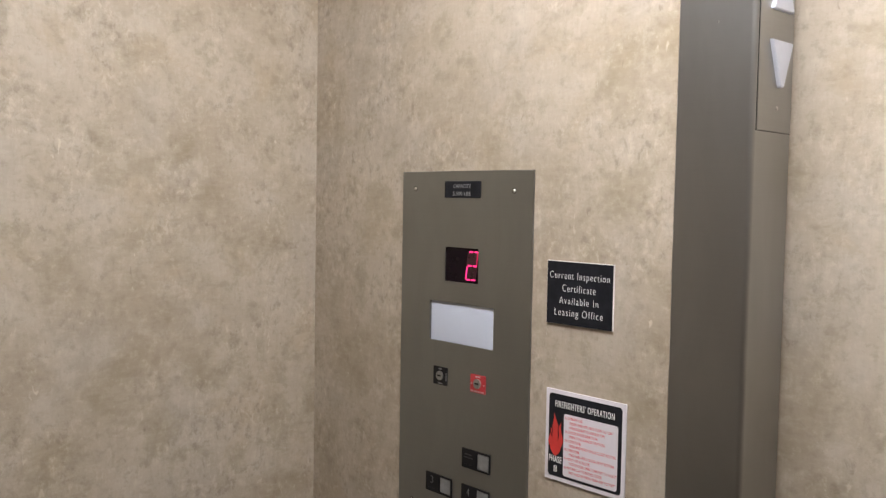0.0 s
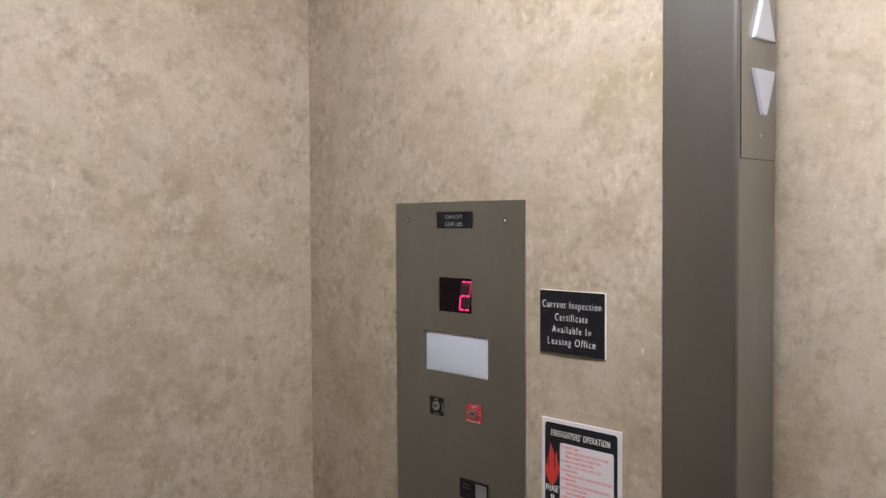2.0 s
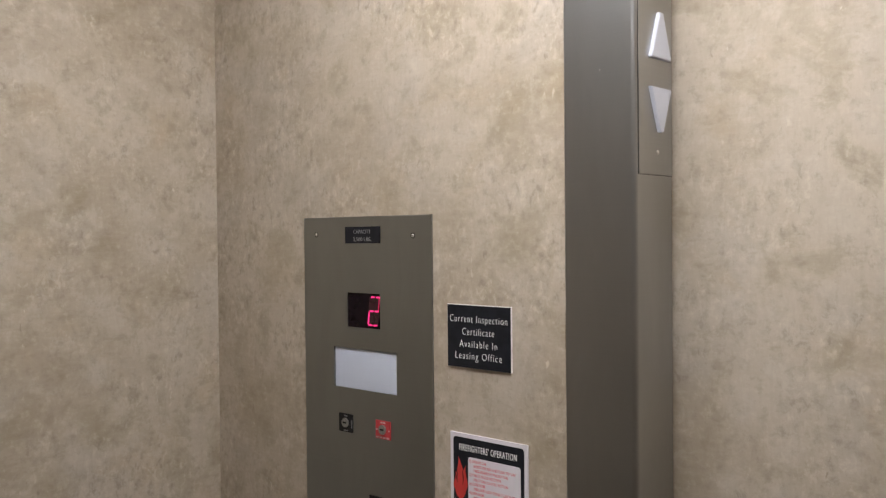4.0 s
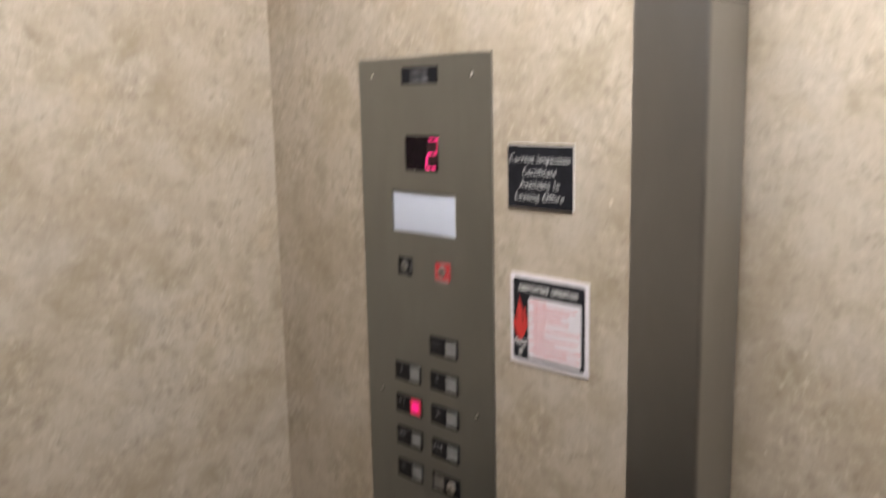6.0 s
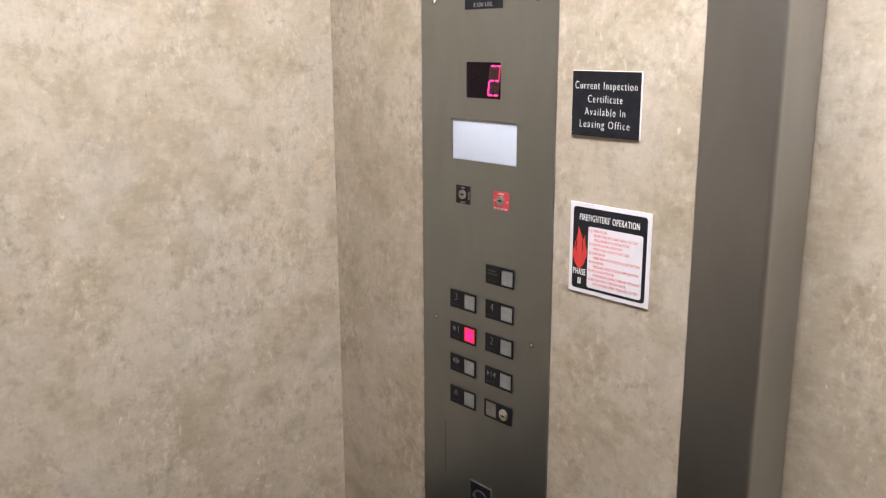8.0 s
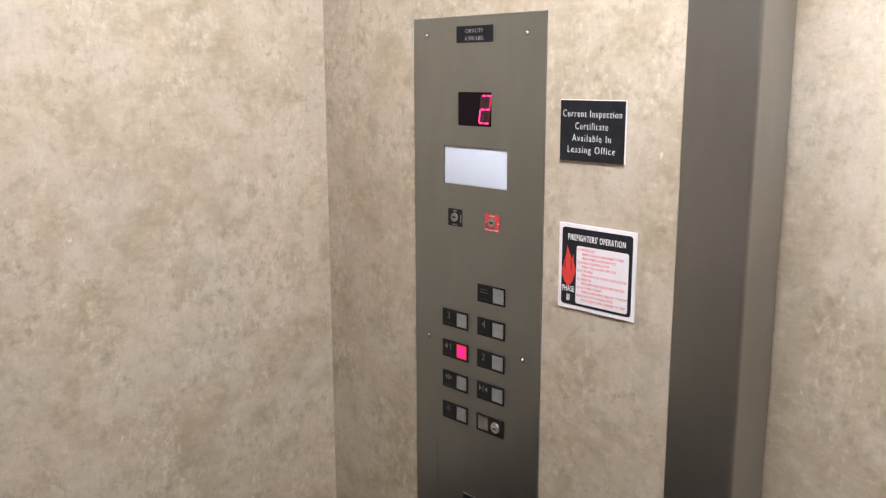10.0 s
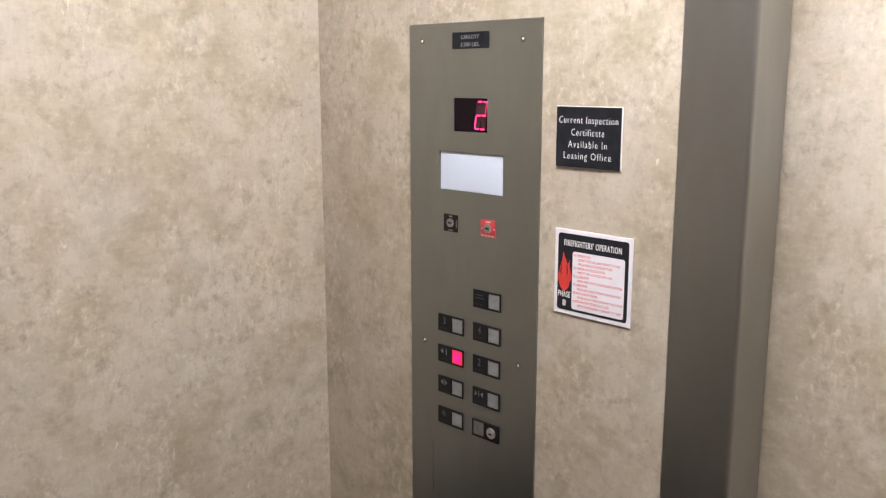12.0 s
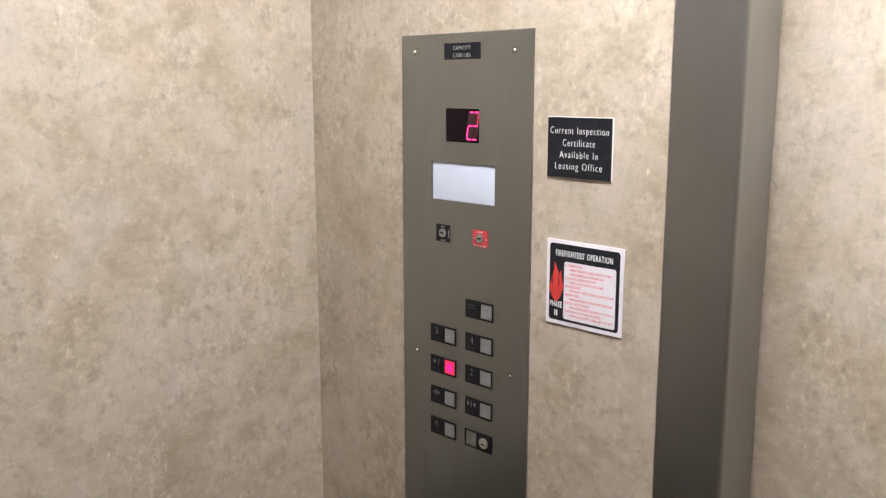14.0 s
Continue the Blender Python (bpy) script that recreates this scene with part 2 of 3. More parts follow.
def lettering(text, x, z, y, height, width=None, align="mid", weight=0.0, deep=0.0003, space=1.0):
    """Words whose capitals are that high, squeezed to that width; x is their middle or left, z their foot."""
    cu = bpy.data.curves.new("words", "FONT")
    cu.body = text
    cu.offset = weight
    cu.space_character = space
    cu.extrude = 0.01
    cu.resolution_u = 4
    ob = new("words", cu)
    bpy.context.view_layer.update()
    me = ob.evaluated_get(bpy.context.evaluated_depsgraph_get()).to_mesh()
    bm = bmesh.new()
    bm.from_mesh(me)
    bpy.data.objects.remove(ob)
    bpy.data.curves.remove(cu)
    lo, hi = min(v.co.x for v in bm.verts), max(v.co.x for v in bm.verts)
    cap = 0.729 + 2 * weight
    sz = height / cap
    sx = width / (hi - lo) if width else sz
    left = x - (hi - lo) * sx / 2 if align == "mid" else x
    for v in bm.verts:
        v.co = Vector((left + (v.co.x - lo) * sx, y - (deep if v.co.z > 0 else 0.0), z + (v.co.y + weight) * sz))
    return bm


def join(*meshes):
    """Several bmeshes as one."""
    out = meshes[0]
    for bm in meshes[1:]:
        me = bpy.data.meshes.new("tmp")
        bm.to_mesh(me)
        out.from_mesh(me)
        bpy.data.meshes.remove(me)
        bm.free()
    return out


# ---------------------------------------------------------------- the lift car
WALL = 0.917            # face of the front return
LEFT, RIGHT, BACK = -1.250, 0.790, -0.740
TOP = 2.16
JAMB_L, JAMB_R = -0.531, -0.4375      # steel post beside the doorway
OPEN_R = 0.640
DOOR = 1.004            # face of the car door
HEAD = 2.08
BASE = 0.56            # top of the unseen lower walls, added dark to dim the steel's reflection


def setting(name, bm, mat, label, category):
    return tagged(part(name, bm, mat), label, category, "", "structure")


setting("floor", box(LEFT - 0.05, RIGHT + 0.05, BACK - 0.05, DOOR + 0.10, -0.05, 0.0), FLOOR, "dark plain tiled floor of the lift car", "floor")
setting("ceiling", box(LEFT - 0.05, RIGHT + 0.05, BACK - 0.05, DOOR + 0.10, TOP, TOP + 0.04), CEILING, "pale painted ceiling of the lift car", "ceiling")
setting("wall_west", box(LEFT - 0.03, LEFT, BACK, WALL, BASE, TOP), LAMINATE, "mottled beige laminate side wall of the lift car", "wall")
# unseen dark lower walls, added so the foot of the steel reflects less
setting("wall_west_base", box(LEFT - 0.03, LEFT, BACK, WALL, 0.0, BASE), DARK_BASE, "unseen lower side wall, added dark to dim the steel's reflection", "wall")
setting("wall_north_base", box(LEFT - 0.03, JAMB_L, WALL, WALL + 0.025, 0.0, BASE), DARK_BASE, "unseen lower front wall, added dark to match the side wall", "wall")
# unseen closing walls, toned darker than the laminate to cut bounce and reflections
setting("wall_east", box(RIGHT, RIGHT + 0.03, BACK, WALL, 0.0, TOP), REAR, "plain unseen side wall of the lift car, toned brown to cut bounce", "wall")
setting("wall_south", box(LEFT - 0.03, RIGHT + 0.03, BACK - 0.03, BACK, 0.0, TOP), REAR, "plain unseen rear wall of the lift car, toned brown to cut bounce", "wall")
setting("wall_north", box(LEFT - 0.03, JAMB_L, WALL, WALL + 0.025, BASE, TOP), LAMINATE, "mottled beige laminate front wall carrying the control panel", "wall")
setting("wall_north_east", box(OPEN_R, RIGHT + 0.03, WALL, DOOR + 0.06, 0.0, TOP), LAMINATE, "mottled beige laminate return beside the doorway", "wall")
setting("wall_over_door", box(JAMB_L, OPEN_R, WALL, DOOR + 0.06, HEAD, TOP), LAMINATE, "mottled beige laminate panel over the doorway", "wall")
setting("door_1", box(JAMB_R - 0.04, OPEN_R - 0.001, DOOR, DOOR + 0.032, 0.006, HEAD - 0.002, 0.002), LAMINATE, "closed lift door faced with mottled beige laminate", "door")


def jamb_post():
    """Folded steel post: front face, rounded arris, reveal running back to the door."""
    rx, ry = 0.006, 0.006
    plan = [(JAMB_L, WALL + 0.02), (JAMB_L, 0.9150), (JAMB_L + 0.001, 0.914)]
    for i in range(15):
        w = radians(-90 + 90 * i / 14)
        plan.append((JAMB_R - rx + rx * math.cos(w), 0.914 + ry + ry * math.sin(w)))
    plan += [(JAMB_R, 0.996), (JAMB_R - 0.0015, 0.9985), (JAMB_R - 0.02, 0.9985), (JAMB_R - 0.02, WALL + 0.02)]
    bm = bmesh.new()
    a = [bm.verts.new((x, y, 0.0)) for x, y in plan]
    b = [bm.verts.new((x, y, HEAD)) for x, y in plan]
    bm.faces.new(a[::-1])
    bm.faces.new(b)
    for i in range(len(a)):
        j = (i + 1) % len(a)
        bm.faces.new((a[i], a[j], b[j], b[i]))
    return bm


post = setting("door_jamb", jamb_post(), JAMB, "brushed stainless steel door post with a rounded edge", "door jamb")


def screw(x, z, y, parent, r=0.0027):
    """Domed screw head with a slot across it."""
    bm = bmesh.new()
    bmesh.ops.create_uvsphere(bm, u_segments=14, v_segments=8, radius=r)
    bmesh.ops.delete(bm, geom=[v for v in bm.verts if v.co.y > 1e-5], context="VERTS")
    bmesh.ops.scale(bm, verts=bm.verts, vec=(1, 0.75, 1))
    for f in bm.faces:
        f.smooth = True
    bmesh.ops.translate(bm, verts=bm.verts, vec=(x, y, z))
    s = part("screw", bm, POLISHED, parent, "bright domed steel screw")
    if r > 0.002:
        # flat near-black disc painting the shade around the head; nothing is sunk
        part("countersink", disc(x, z, r * 1.4, y - 0.0003, y + 0.0002, 16), SEAM, s)
    part("slot", box(x - r * 0.7, x + r * 0.7, y - r * 0.78, y - r * 0.60, z - r * 0.09, z + r * 0.09), SEAM, s)
    return s


screw(-0.482, 1.681, 0.914, post, 0.0010)


# ---------------------------------------------------------------- ceiling lamp (gives the light of the car)
ceiling_lamp = empty("ceiling_light", (-0.33, 0.505, TOP), "flat white ceiling light panel in a slim metal tray", "ceiling light")
part("diffuser", box(-0.83, 0.17, 0.345, 0.665, TOP - 0.030, TOP - 0.004, 0.008, 3), DIFFUSER, ceiling_lamp, "glowing white diffuser")
part("tray", box(-0.85, 0.19, 0.325, 0.685, TOP - 0.0035, TOP, 0.001, 1), LAMP_FRAME, ceiling_lamp, "slim metal tray")


# ---------------------------------------------------------------- control panel
FACE = 0.914
PX0, PX1, PZ0, PZ1 = -1.0105, -0.7440, 0.50, 1.5245
DISP = (-0.9125, -0.8440, 1.3645, 1.4145)
WIN = (-0.9435, -0.8120, 1.2745, 1.3335)
panel = empty("control_panel", (-0.8765, WALL, PZ0), "brushed stainless steel lift control panel with black push buttons", "control panel")
part("faceplate", pierced(PX0, PX1, PZ0, PZ1, [DISP, WIN], FACE, WALL), STEEL, panel, "brushed stainless steel faceplate")
for x, z in ((-0.981, 1.499), (-0.778, 1.4965), (-0.979, 1.0215), (-0.777, 1.0250), (-0.979, 0.545), (-0.778, 0.545)):
    screw(x, z, FACE, panel)

# capacity plate
cap = part("capacity_plate", box(-0.9155, -0.8415, FACE - 0.0012, FACE, 1.4860, 1.5100, 0.0005, 1), ENGRAVED, panel, "small black engraved capacity plate")
part("lettering", lettering("CAPACITY", -0.8785, 1.5000, FACE - 0.0012, 0.0058, 0.036), DULL, cap, "grey engraved words")
part("lettering", lettering("3,500 LBS.", -0.8785, 1.4893, FACE - 0.0012, 0.0058, 0.038), DULL, cap, "grey engraved words")

# floor indicator
ind = part("floor_indicator", box(DISP[0], DISP[1], FACE + 0.0012, WALL - 0.0002, DISP[2], DISP[3]), SMOKED, panel, "smoked dark display showing a red figure")


def digit():
    """Leaning seven-segment figure; each level stroke is two dashes."""
    w, h = DISP[1] - DISP[0], DISP[3] - DISP[2]
    y0, y1 = FACE + 0.0006, FACE + 0.0012
    lean = 0.10
    shift = 0.012

    def at(u, v):
        return DISP[0] + w * min(1.0, u + shift - lean * v), DISP[3] - h * v

    def quad(u0, v0, u1, v1):
        return slab([at(u0, v0), at(u1, v0), at(u1, v1), at(u0, v1)], y0, y1)

    part("unlit_field", quad(0.68, 0.08, 1.00, 0.92), UNLIT, ind)
    y0, y1 = FACE + 0.0003, FACE + 0.00055
    for v in (0.10, 0.50, 0.90):
        for u in (0.725, 0.875):
            part("segment", quad(u, v - 0.021, u + 0.110, v + 0.021), LIT_DIGIT, ind, "glowing red dash")
    part("segment", quad(0.962, 0.13, 0.992, 0.48), FAINT_DIGIT, ind, "glowing red stroke")
    part("segment", quad(0.692, 0.53, 0.724, 0.88), LIT_DIGIT, ind, "glowing red stroke")


digit()

# lit-from-behind window, off
def pillow(x0, x1, z0, z1, crown, edge, back, n=16, m=10):
    """A shallow domed lens: its middle at depth crown, its rim at depth edge."""
    bm = bmesh.new()
    rows = []
    for j in range(m + 1):
        row = []
        for i in range(n + 1):
            u, v = -1 + 2 * i / n, -1 + 2 * j / m
            u, v = math.sin(u * math.pi / 2), math.sin(v * math.pi / 2)
            rise = (1 - abs(u) ** 5) * (1 - abs(v) ** 3)
            row.append(bm.verts.new((x0 + (x1 - x0) * (u + 1) / 2, edge + (crown - edge) * rise, z0 + (z1 - z0) * (v + 1) / 2)))
        rows.append(row)
    for a, b in zip(rows, rows[1:]):
        for i in range(n):
            bm.faces.new((a[i], a[i + 1], b[i + 1], b[i])).smooth = True
    rim = rows[0] + [row[-1] for row in rows[1:]] + rows[-1][-2::-1] + [row[0] for row in rows[-2:0:-1]]
    foot = [bm.verts.new((v.co.x, back, v.co.z)) for v in rim]
    for i in range(len(rim)):
        k = (i + 1) % len(rim)
        bm.faces.new((rim[k], rim[i], foot[i], foot[k]))
    bm.faces.new(foot)
    return bm


lens = part("light_window", pillow(*WIN, FACE + 0.0008, FACE + 0.0024, WALL - 0.0002), LENS, panel, "plain white acrylic light window with soft rounded edges")


def key_switch(x0, x1, z0, z1, mat, label, ring):
    plate = part("key_switch", slab(rounded(x0, x1, z0, z1, 0.001, 2), FACE - 0.0010, FACE), mat, panel, label)
    cx, cz = (x0 + x1) / 2, (z0 + z1) / 2
    cyl = part("lock_cylinder", disc(cx, cz + 0.0005, 0.0068, FACE - 0.0035, FACE - 0.0010), ring, plate, "round metal lock")
    part("keyhole", box(cx - 0.0038, cx + 0.0038, FACE - 0.0038, FACE - 0.0034, cz - 0.0006, cz + 0.0018), SEAM, plate)
    return plate, cx, cz


LOCK = worn("lock_metal", (0.28, 0.275, 0.26), 0.4, 0.2, 200, 0.5, 0.6)
k1, cx, cz = key_switch(-0.9330, -0.9030, 1.2095, 1.2365, BLACK, "black key switch plate with pale marks", LOCK)
part("mark", box(cx - 0.0035, cx + 0.0035, FACE - 0.0013, FACE - 0.001, 1.2322, 1.2345), DULL, k1)
part("mark", box(cx - 0.0050, cx + 0.0050, FACE - 0.0013, FACE - 0.001, 1.2108, 1.2128), DULL, k1)
part("mark", box(-0.9062, -0.9042, FACE - 0.0013, FACE - 0.001, 1.2165, 1.2285), DULL, k1)
k2, cx, cz = key_switch(-0.8545, -0.8245, 1.2104, 1.2364, RED_PLATE, "red key switch plate with white marks", LOCK)
part("mark", box(cx - 0.0050, cx + 0.0050, FACE - 0.0013, FACE - 0.001, 1.2324, 1.2345), PALE_MARK, k2)
for i in range(4):
    part("mark", box(-0.8535 + 0.0070 * i, -0.8480 + 0.0070 * i, FACE - 0.0013, FACE - 0.001, 1.2112, 1.2136), PALE_MARK, k2)
part("mark", box(-0.8532, -0.8505, FACE - 0.0013, FACE - 0.001, 1.2220, 1.2242), PALE_MARK, k2)
part("mark", box(-0.8285, -0.8258, FACE - 0.0013, FACE - 0.001, 1.2220, 1.2242), PALE_MARK, k2)

# push buttons
BW, BH = 0.0580, 0.0290


def star(x, z, r, y):
    return slab([(x + (r if i % 2 == 0 else r * 0.42) * math.sin(math.pi * i / 5), z + (r if i % 2 == 0 else r * 0.42) * math.cos(math.pi * i / 5)) for i in range(10)], y - 0.0003, y)


def wedge(x, z, w, h, y):
    """A small triangle whose point lies w to the right of x."""
    return slab([(x, z - h / 2), (x + w, z), (x, z + h / 2)], y - 0.0003, y)


def legend(kind, x, z, y):
    """Raised mark on a button's black half; x and z are the half's middle."""
    if kind == "open":
        return join(wedge(x - 0.0030, z, -0.0042, 0.0085, y), box(x - 0.0006, x + 0.0006, y - 0.0003, y, z - 0.005, z + 0.005), wedge(x + 0.0030, z, 0.0042, 0.0085, y))
    if kind == "shut":
        return join(wedge(x - 0.0085, z, 0.0052, 0.0085, y), box(x - 0.0006, x + 0.0006, y - 0.0003, y, z - 0.005, z + 0.005), wedge(x + 0.0085, z, -0.0052, 0.0085, y))
    if kind == "bell":
        dome = [(x + 0.0040 * math.cos(w), z + 0.0048 * math.sin(w)) for w in [math.pi * i / 10 for i in range(11)]]
        return join(slab(dome + [(x - 0.0058, z - 0.0030), (x + 0.0058, z - 0.0030)], y - 0.0003, y), disc(x, z - 0.0045, 0.0014, y - 0.0003, y, 10))
    if kind == "bars":
        return join(box(x - 0.0075, x + 0.0075, y - 0.0003, y, z + 0.0010, z + 0.0026), box(x - 0.0092, x + 0.0092, y - 0.0003, y, z - 0.0036, z - 0.0020))
    if kind == "*1":
        return join(star(x - 0.0040, z, 0.0046, y), box(x + 0.0044, x + 0.0056, y - 0.0003, y, z - 0.0052, z + 0.0052))
    return lettering(kind, x, z - 0.0056, y, 0.0114, 0.0058, "mid", -0.020)


def push_button(x0, z0, kind, lit=False):
    y = FACE - 0.0022
    b = part("push_button", pierced(x0 + 0.0020, x0 + BW - 0.0010, z0 + 0.0006, z0 + BH - 0.0006, [(x0 + 0.0322, x0 + 0.0560, z0 + 0.0030, z0 + BH - 0.0028)], y, FACE), BLACK, panel, "black push button housing with a square key")
    c = (x0 + 0.0330, x0 + 0.0553, FACE - 0.0019, FACE - 0.0002, z0 + 0.0036, z0 + BH - 0.0034)
    if lit:
        k = part("key", box(*c, 0.0010, 2), LIT_CAP, b, "glowing pink-red square key")
        mx, mz = (c[0] + c[1]) / 2, (c[4] + c[5]) / 2
        part("lamp_spot", slab(rounded(mx - 0.0072, mx + 0.0072, mz - 0.0072, mz + 0.0072, 0.005), c[2] - 0.0002, c[2]), LIT_CORE, b)
    else:
        part("key", box(*c, 0.0010, 2), CAP, b, "frosted grey square key")
    part("legend", legend(kind, x0 + 0.0155, z0 + 0.0190, y), FADED if kind in ("bars", "bell") else LEGEND, b, "grey raised mark")
    dots = bmesh.new()
    for i in range(4):
        disc(x0 + 0.0085 + 0.0035 * i + (0.002 if i > 1 else 0), z0 + 0.0062, 0.0009, y - 0.0005, y, 8, dots)
    part("dots", dots, BEAD, b)
    return b


COL_L, COL_R = -0.9467, -0.8697
ROW = (0.8895, 0.9422, 0.9940, 1.0456, 1.0985)
push_button(COL_R, ROW[4], "bars")
push_button(COL_L, ROW[3], "3")
push_button(COL_R, ROW[3], "4")
push_button(COL_L, ROW[2], "*1", True)
push_button(COL_R, ROW[2], "2")
push_button(COL_L, ROW[1], "open")
push_button(COL_R, ROW[1], "shut")
push_button(COL_L, ROW[0], "bell")


def keyed_switch(x0, z0):
    y = FACE - 0.0022
    b = part("keyed_switch", pierced(x0 + 0.0014, x0 + BW - 0.0010, z0 + 0.0006, z0 + BH - 0.0006, [(x0 + 0.0032, x0 + 0.0262, z0 + 0.0026, z0 + BH - 0.0026)], y, FACE), BLACK, panel, "black switch housing with a bright key lock")
    part("blank_plate", box(x0 + 0.0038, x0 + 0.0256, FACE - 0.0014, FACE - 0.0002, z0 + 0.0032, z0 + BH - 0.0032, 0.0004, 1), worn("dull_plate", (0.150, 0.140, 0.125), 0.5, 0.2, 90), b, "dull grey blank plate")
    cx, cz = x0 + 0.0420, z0 + BH / 2
    lock = disc(cx, cz, 0.0088, y - 0.0026, y, 28)
    bmesh.ops.bevel(lock, geom=[e for e in lock.edges if abs(e.verts[0].co.y - e.verts[1].co.y) < 1e-6 and e.verts[0].co.y < y - 0.002], offset=0.0014, segments=3, affect="EDGES")
    part("lock_cylinder", lock, POLISHED, b, "bright round key lock")
    part("keyhole", join(disc(cx, cz - 0.0010, 0.0018, y - 0.0028, y - 0.0025, 12), box(cx - 0.0036, cx + 0.0036, y - 0.00285, y - 0.0025, cz - 0.0022, cz - 0.0006)), SEAM, b)


keyed_switch(COL_R, ROW[0])

# emergency telephone door below the buttons
part("seam", box(-0.9592, -0.9588, FACE - 0.0002, FACE + 0.0004, 0.762, 0.853), SEAM, panel)


def phone_plate():
    x0, x1, z0, z1 = -0.9000, -0.8525, 0.7060, 0.7715
    p = part("phone_plate", slab(rounded(x0, x1, z0, z1, 0.001, 2), FACE - 0.0012, FACE), worn("plate_rim", (0.34, 0.33, 0.30), 0.4, 0.1, 60, 0.5, 0.8), panel, "dark telephone plate with a pale rim")
    part("field", slab(rounded(x0 + 0.0016, x1 - 0.0016, z0 + 0.0016, z1 - 0.0016, 0.001, 2), FACE - 0.0015, FACE - 0.0012), ENGRAVED, p)
    mx, mz = (x0 + x1) / 2, z1 - 0.022
    arc = [(mx + 0.0160 * math.cos(math.pi * i / 12), mz + 0.0115 * math.sin(math.pi * i / 12)) for i in range(13)]
    arc += [(mx + 0.0128 * math.cos(math.pi * i / 12), mz + 0.0082 * math.sin(math.pi * i / 12)) for i in range(12, -1, -1)]
    part("handset_sign", join(slab(arc, FACE - 0.0018, FACE - 0.0015), box(mx - 0.0180, mx - 0.0098, FACE - 0.0018, FACE - 0.0015, mz - 0.0050, mz), box(mx + 0.0098, mx + 0.0180, FACE - 0.0018, FACE - 0.0015, mz - 0.0050, mz)), PHONE_MARK, p, "grey telephone handset sign")
    part("telephone_sign", slab(rounded(mx - 0.0125, mx + 0.0125, z0 + 0.0065, mz - 0.0035, 0.003, 3), FACE - 0.0018, FACE - 0.0015), PHONE_MARK, p, "grey telephone body sign")


phone_plate()
latch = disc(-0.8245, 0.7560, 0.0085, FACE - 0.010, FACE, 20)
part("latch", latch, BLACK, panel, "dark round door latch")


# ---------------------------------------------------------------- inspection sign
SX0, SX1, SZ0, SZ1 = -0.7170, -0.6115, 1.3255, 1.4072
sign = empty("inspection_sign", (-0.664, WALL, SZ0), "square black engraved plastic sign with white words on the wall", "sign")
part("core", slab([(SX0, SZ0), (SX1, SZ0), (SX1, SZ1), (SX0, SZ1)], FACE + 0.0009, WALL), CORE, sign, "white plastic core showing as a thin rim")
part("face", slab([(SX0 + 0.0004, SZ0 + 0.0003), (SX1 - 0.0008, SZ0 + 0.0003), (SX1 - 0.0008, SZ1 - 0.0009), (SX0 + 0.0004, SZ1 - 0.0009)], FACE + 0.0006, FACE + 0.0009), ENGRAVED, sign, "black engraved face")
mx = (SX0 + SX1) / 2 - 0.0005
for words, v, wide in (("Current Inspection", 0.225, 0.0945), ("Certificate", 0.425, 0.0525), ("Available In", 0.618, 0.0620), ("Leasing Office", 0.805, 0.0765)):
    part("lettering", lettering(words, mx, SZ1 - 0.0817 * v - 0.0042, FACE + 0.0006, 0.0094, wide, "mid", -0.017, 0.0003, 1.24), LETTER, sign, "white engraved words")


# ---------------------------------------------------------------- fire service sign
FX0, FX1, FZ0, FZ1 = -0.7140, -0.5880, 1.1210, 1.2400
FW, FH = FX1 - FX0, FZ1 - FZ0
fire = empty("fire_service_sign", (-0.65, WALL, FZ0), "white and black fire service instruction sign with a red flame", "sign")


def fx(u):
    return FX0 + FW * u


def fz(v):
    return FZ1 - FH * v


y0 = FACE + 0.0012
part("backing", slab([(FX0, FZ0), (FX1, FZ0), (FX1, FZ1), (FX0, FZ1)], y0, WALL), PRINT_WHITE, fire, "white plastic backing")
part("field", slab(rounded(fx(0.043), fx(0.957), fz(0.955), fz(0.045), 0.0045), y0 - 0.0003, y0), PRINT_BLACK, fire, "black printed field with rounded corners")
part("instruction_field", slab(rounded(fx(0.243), fx(0.915), fz(0.925), fz(0.245), 0.0035), y0 - 0.0006, y0 - 0.0003), PRINT_WHITE, fire, "white printed field")
part("title", lettering("FIREFIGHTERS' OPERATION", fx(0.497), fz(0.188), y0 - 0.0003, 0.0088, 0.0935, "mid", 0.003, 0.0003, 1.18), LETTER, fire, "white condensed title")
part("phase", lettering("PHASE", fx(0.140), fz(0.800), y0 - 0.0003, 0.0088, 0.0205, "mid", 0.003, 0.0003, 1.15), LETTER, fire, "white condensed word")
part("phase", lettering("II", fx(0.142), fz(0.905), y0 - 0.0003, 0.0090, 0.0048, "mid", 0.010), LETTER, fire, "white condensed numeral")


def tongue(u, v0, v1, wide, bend, y, n=18):
    """A leaf of flame from its foot v0 up to its tip v1, leaning by bend at the tip."""
    left, right = [], []
    for i in range(n + 1):
        s = i / n
        half = wide * math.sin(math.pi * s ** 0.80) ** 1.25 * (1 - 0.2 * s)
        mid = u + bend * s * s + 0.35 * bend * math.sin(2 * math.pi * s)
        left.append((fx(mid - half), fz(v0 + (v1 - v0) * s)))
        right.append((fx(mid + half), fz(v0 + (v1 - v0) * s)))
    return slab(left[:-1] + right[:0:-1], y - 0.0003, y)


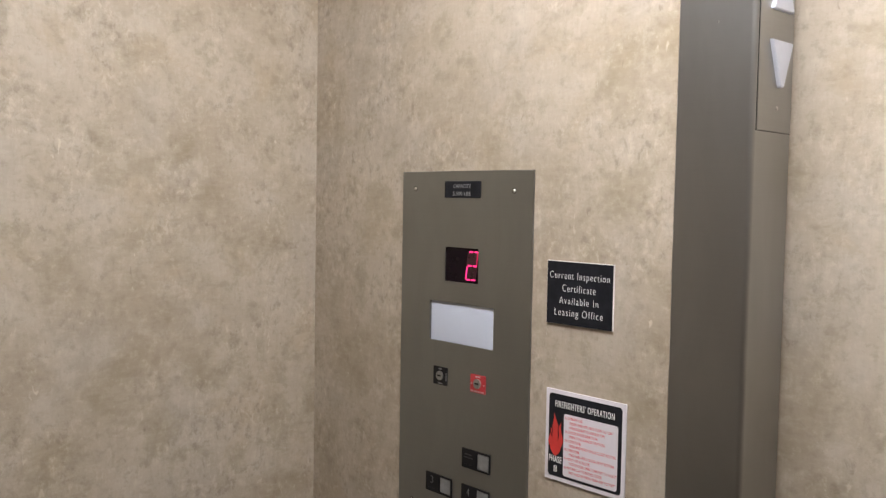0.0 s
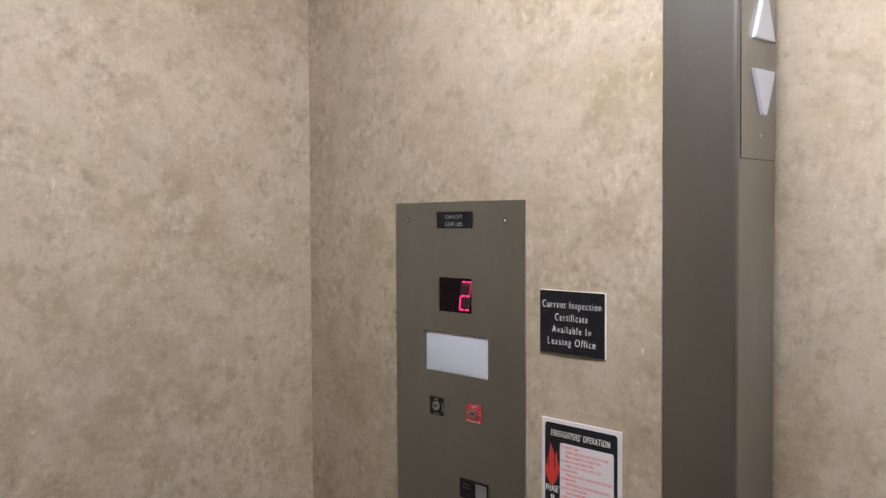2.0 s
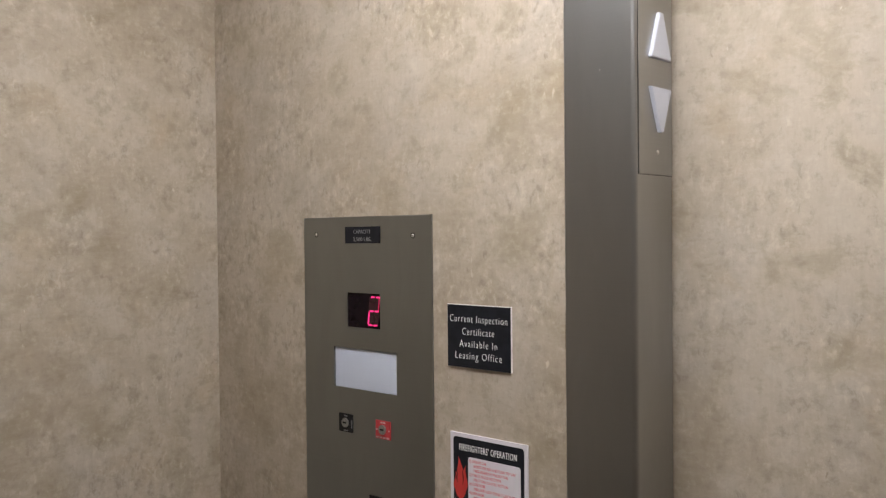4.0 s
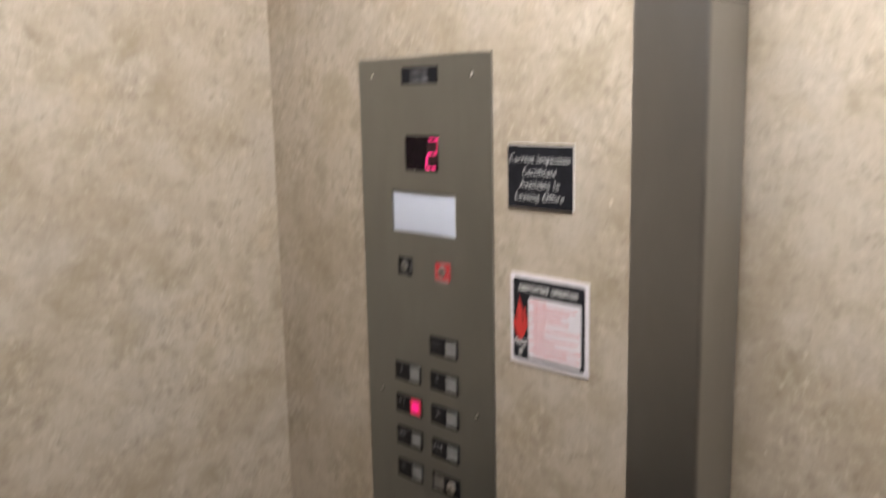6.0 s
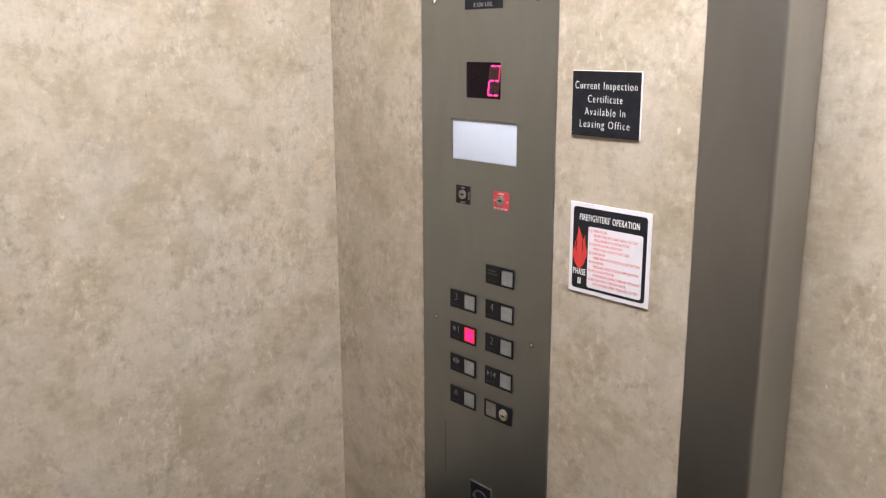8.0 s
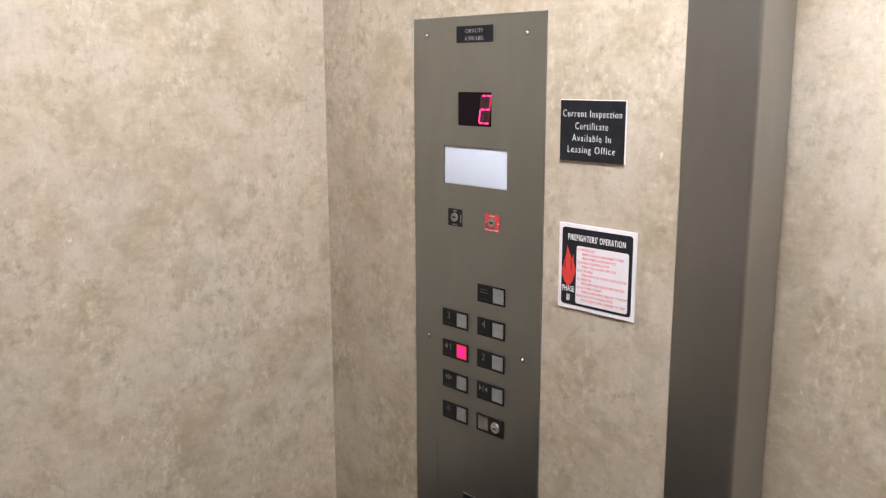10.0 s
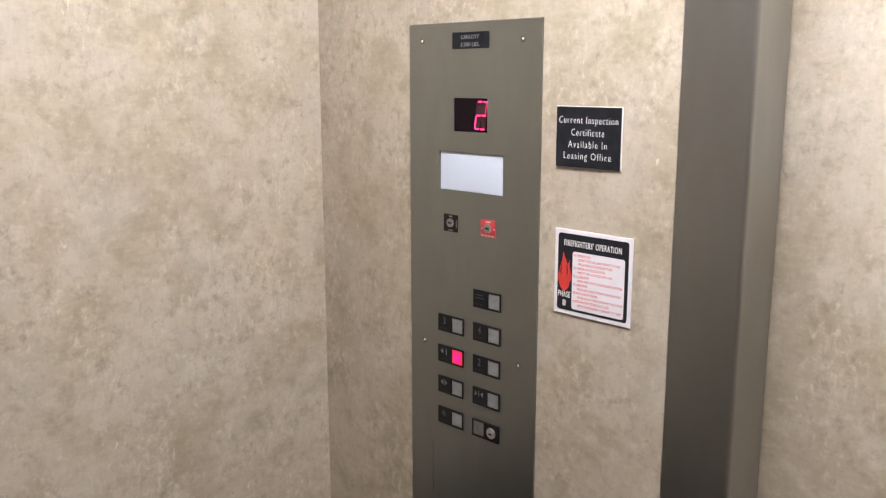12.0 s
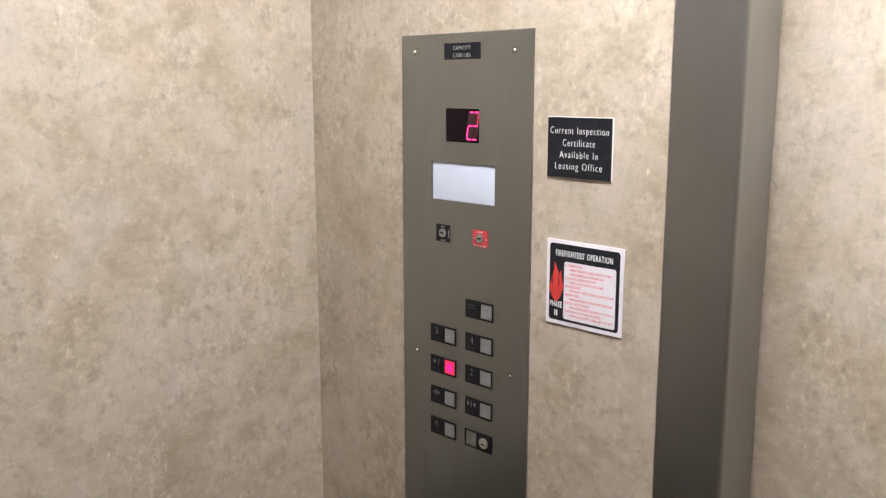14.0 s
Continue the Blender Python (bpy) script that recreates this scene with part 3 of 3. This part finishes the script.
part("flame", join(tongue(0.138, 0.725, 0.262, 0.072, -0.026, y0 - 0.0003), tongue(0.100, 0.660, 0.430, 0.050, -0.030, y0 - 0.00035), tongue(0.180, 0.665, 0.350, 0.046, 0.030, y0 - 0.0004), tongue(0.138, 0.735, 0.480, 0.076, 0.000, y0 - 0.00045)), PRINT_RED, fire, "red flame")
part("flame_gap", join(tongue(0.100, 0.545, 0.390, 0.0058, -0.024, y0 - 0.0008), tongue(0.170, 0.560, 0.360, 0.0058, 0.018, y0 - 0.0008)), PRINT_BLACK, fire)
STEPS = (("1)", "OPERATE CAR"), ("", 'INSERT FIRE KEY AND TURN TO "ON"'), ("", "PRESS DESIRED FLOOR BUTTON"), ("2)", "CANCEL FLOOR SELECTION"),
         ("", 'PRESS "CALL CANCEL" BUTTON'), ("3)", "CLOSE DOOR"), ("", 'PRESS AND HOLD "DOOR CLOSE" BUTTON'), ("4)", "OPEN DOOR"),
         ("", 'PRESS AND HOLD "DOOR OPEN" BUTTON'), ("5)", "HOLD CAR AT FLOOR"), ("", 'WITH DOORS OPEN, TURN KEY TO "HOLD"'),
         ("6)", "RETURN CAR TO RECALL FLOOR"), ("", 'WITH DOORS OPEN, TURN KEY TO "OFF"'))
for i, (number, words) in enumerate(STEPS):
    z = fz(0.300 + 0.0488 * i)
    u = 0.298 if number else 0.320
    bm = lettering(words, fx(u), z, y0 - 0.0006, 0.0036, 0.00212 * len(words), "left", 0.002, 0.0002)
    if number:
        bm = join(bm, lettering(number, fx(0.258), z, y0 - 0.0006, 0.0036, 0.0036, "left", 0.006, 0.0002))
    part("instruction", bm, PRINT_PINK, fire, "line of small red print")


# ---------------------------------------------------------------- direction lantern in the door post
lantern = empty("direction_lantern", (JAMB_R, 0.957, 1.562), "steel lantern plate with two white arrows in the door post", "lantern")
LZ0, LZ1 = 1.5625, 1.9000
part("plate", box(JAMB_R, JAMB_R + 0.0012, 0.9205, 0.9955, LZ0, LZ1, 0.0004, 1), JAMB, lantern, "brushed steel cover plate")
part("seam", box(JAMB_R - 0.0002, JAMB_R + 0.0004, 0.9196, 0.9205, LZ0 - 0.0006, LZ1), SEAM, lantern)
part("seam", box(JAMB_R - 0.0002, JAMB_R + 0.0004, 0.9205, 0.9960, LZ0 - 0.0006, LZ0 - 0.0002), SEAM, lantern)


def arrow(name, foot, tip):
    """Blunt acrylic arrow that stands out of the plate, with sloping sides."""
    x0, x1 = JAMB_R + 0.0012, JAMB_R + 0.0056
    s = 1 if tip > foot else -1
    base = [(0.9410, foot), (0.9880, foot), (0.9690, tip), (0.9610, tip)]
    top = [(0.9416, foot + 0.0006 * s), (0.9874, foot + 0.0006 * s), (0.9685, tip - 0.0006 * s), (0.9615, tip - 0.0006 * s)]
    bm = bmesh.new()
    a = [bm.verts.new((x0, y, z)) for y, z in base]
    b = [bm.verts.new((x1, y, z)) for y, z in top]
    bm.faces.new(a)
    bm.faces.new(b)
    for i in range(4):
        j = (i + 1) % 4
        bm.faces.new((a[i], a[j], b[j], b[i]))
    bmesh.ops.bevel(bm, geom=[e for e in bm.edges if any(v.co.x > x1 - 1e-6 for v in e.verts)], offset=0.0008, segments=2, affect="EDGES")
    part(name, bm, ARROW, lantern, "white acrylic arrow")


arrow("arrow", 1.6930, 1.7460)
arrow("arrow", 1.6610, 1.6105)
bm = bmesh.new()
bmesh.ops.create_uvsphere(bm, u_segments=12, v_segments=8, radius=0.0026)
bmesh.ops.scale(bm, verts=bm.verts, vec=(0.5, 1, 1))
bmesh.ops.translate(bm, verts=bm.verts, vec=(JAMB_R + 0.0012, 0.962, 1.588))
part("screw", bm, POLISHED, lantern, "bright small screw")
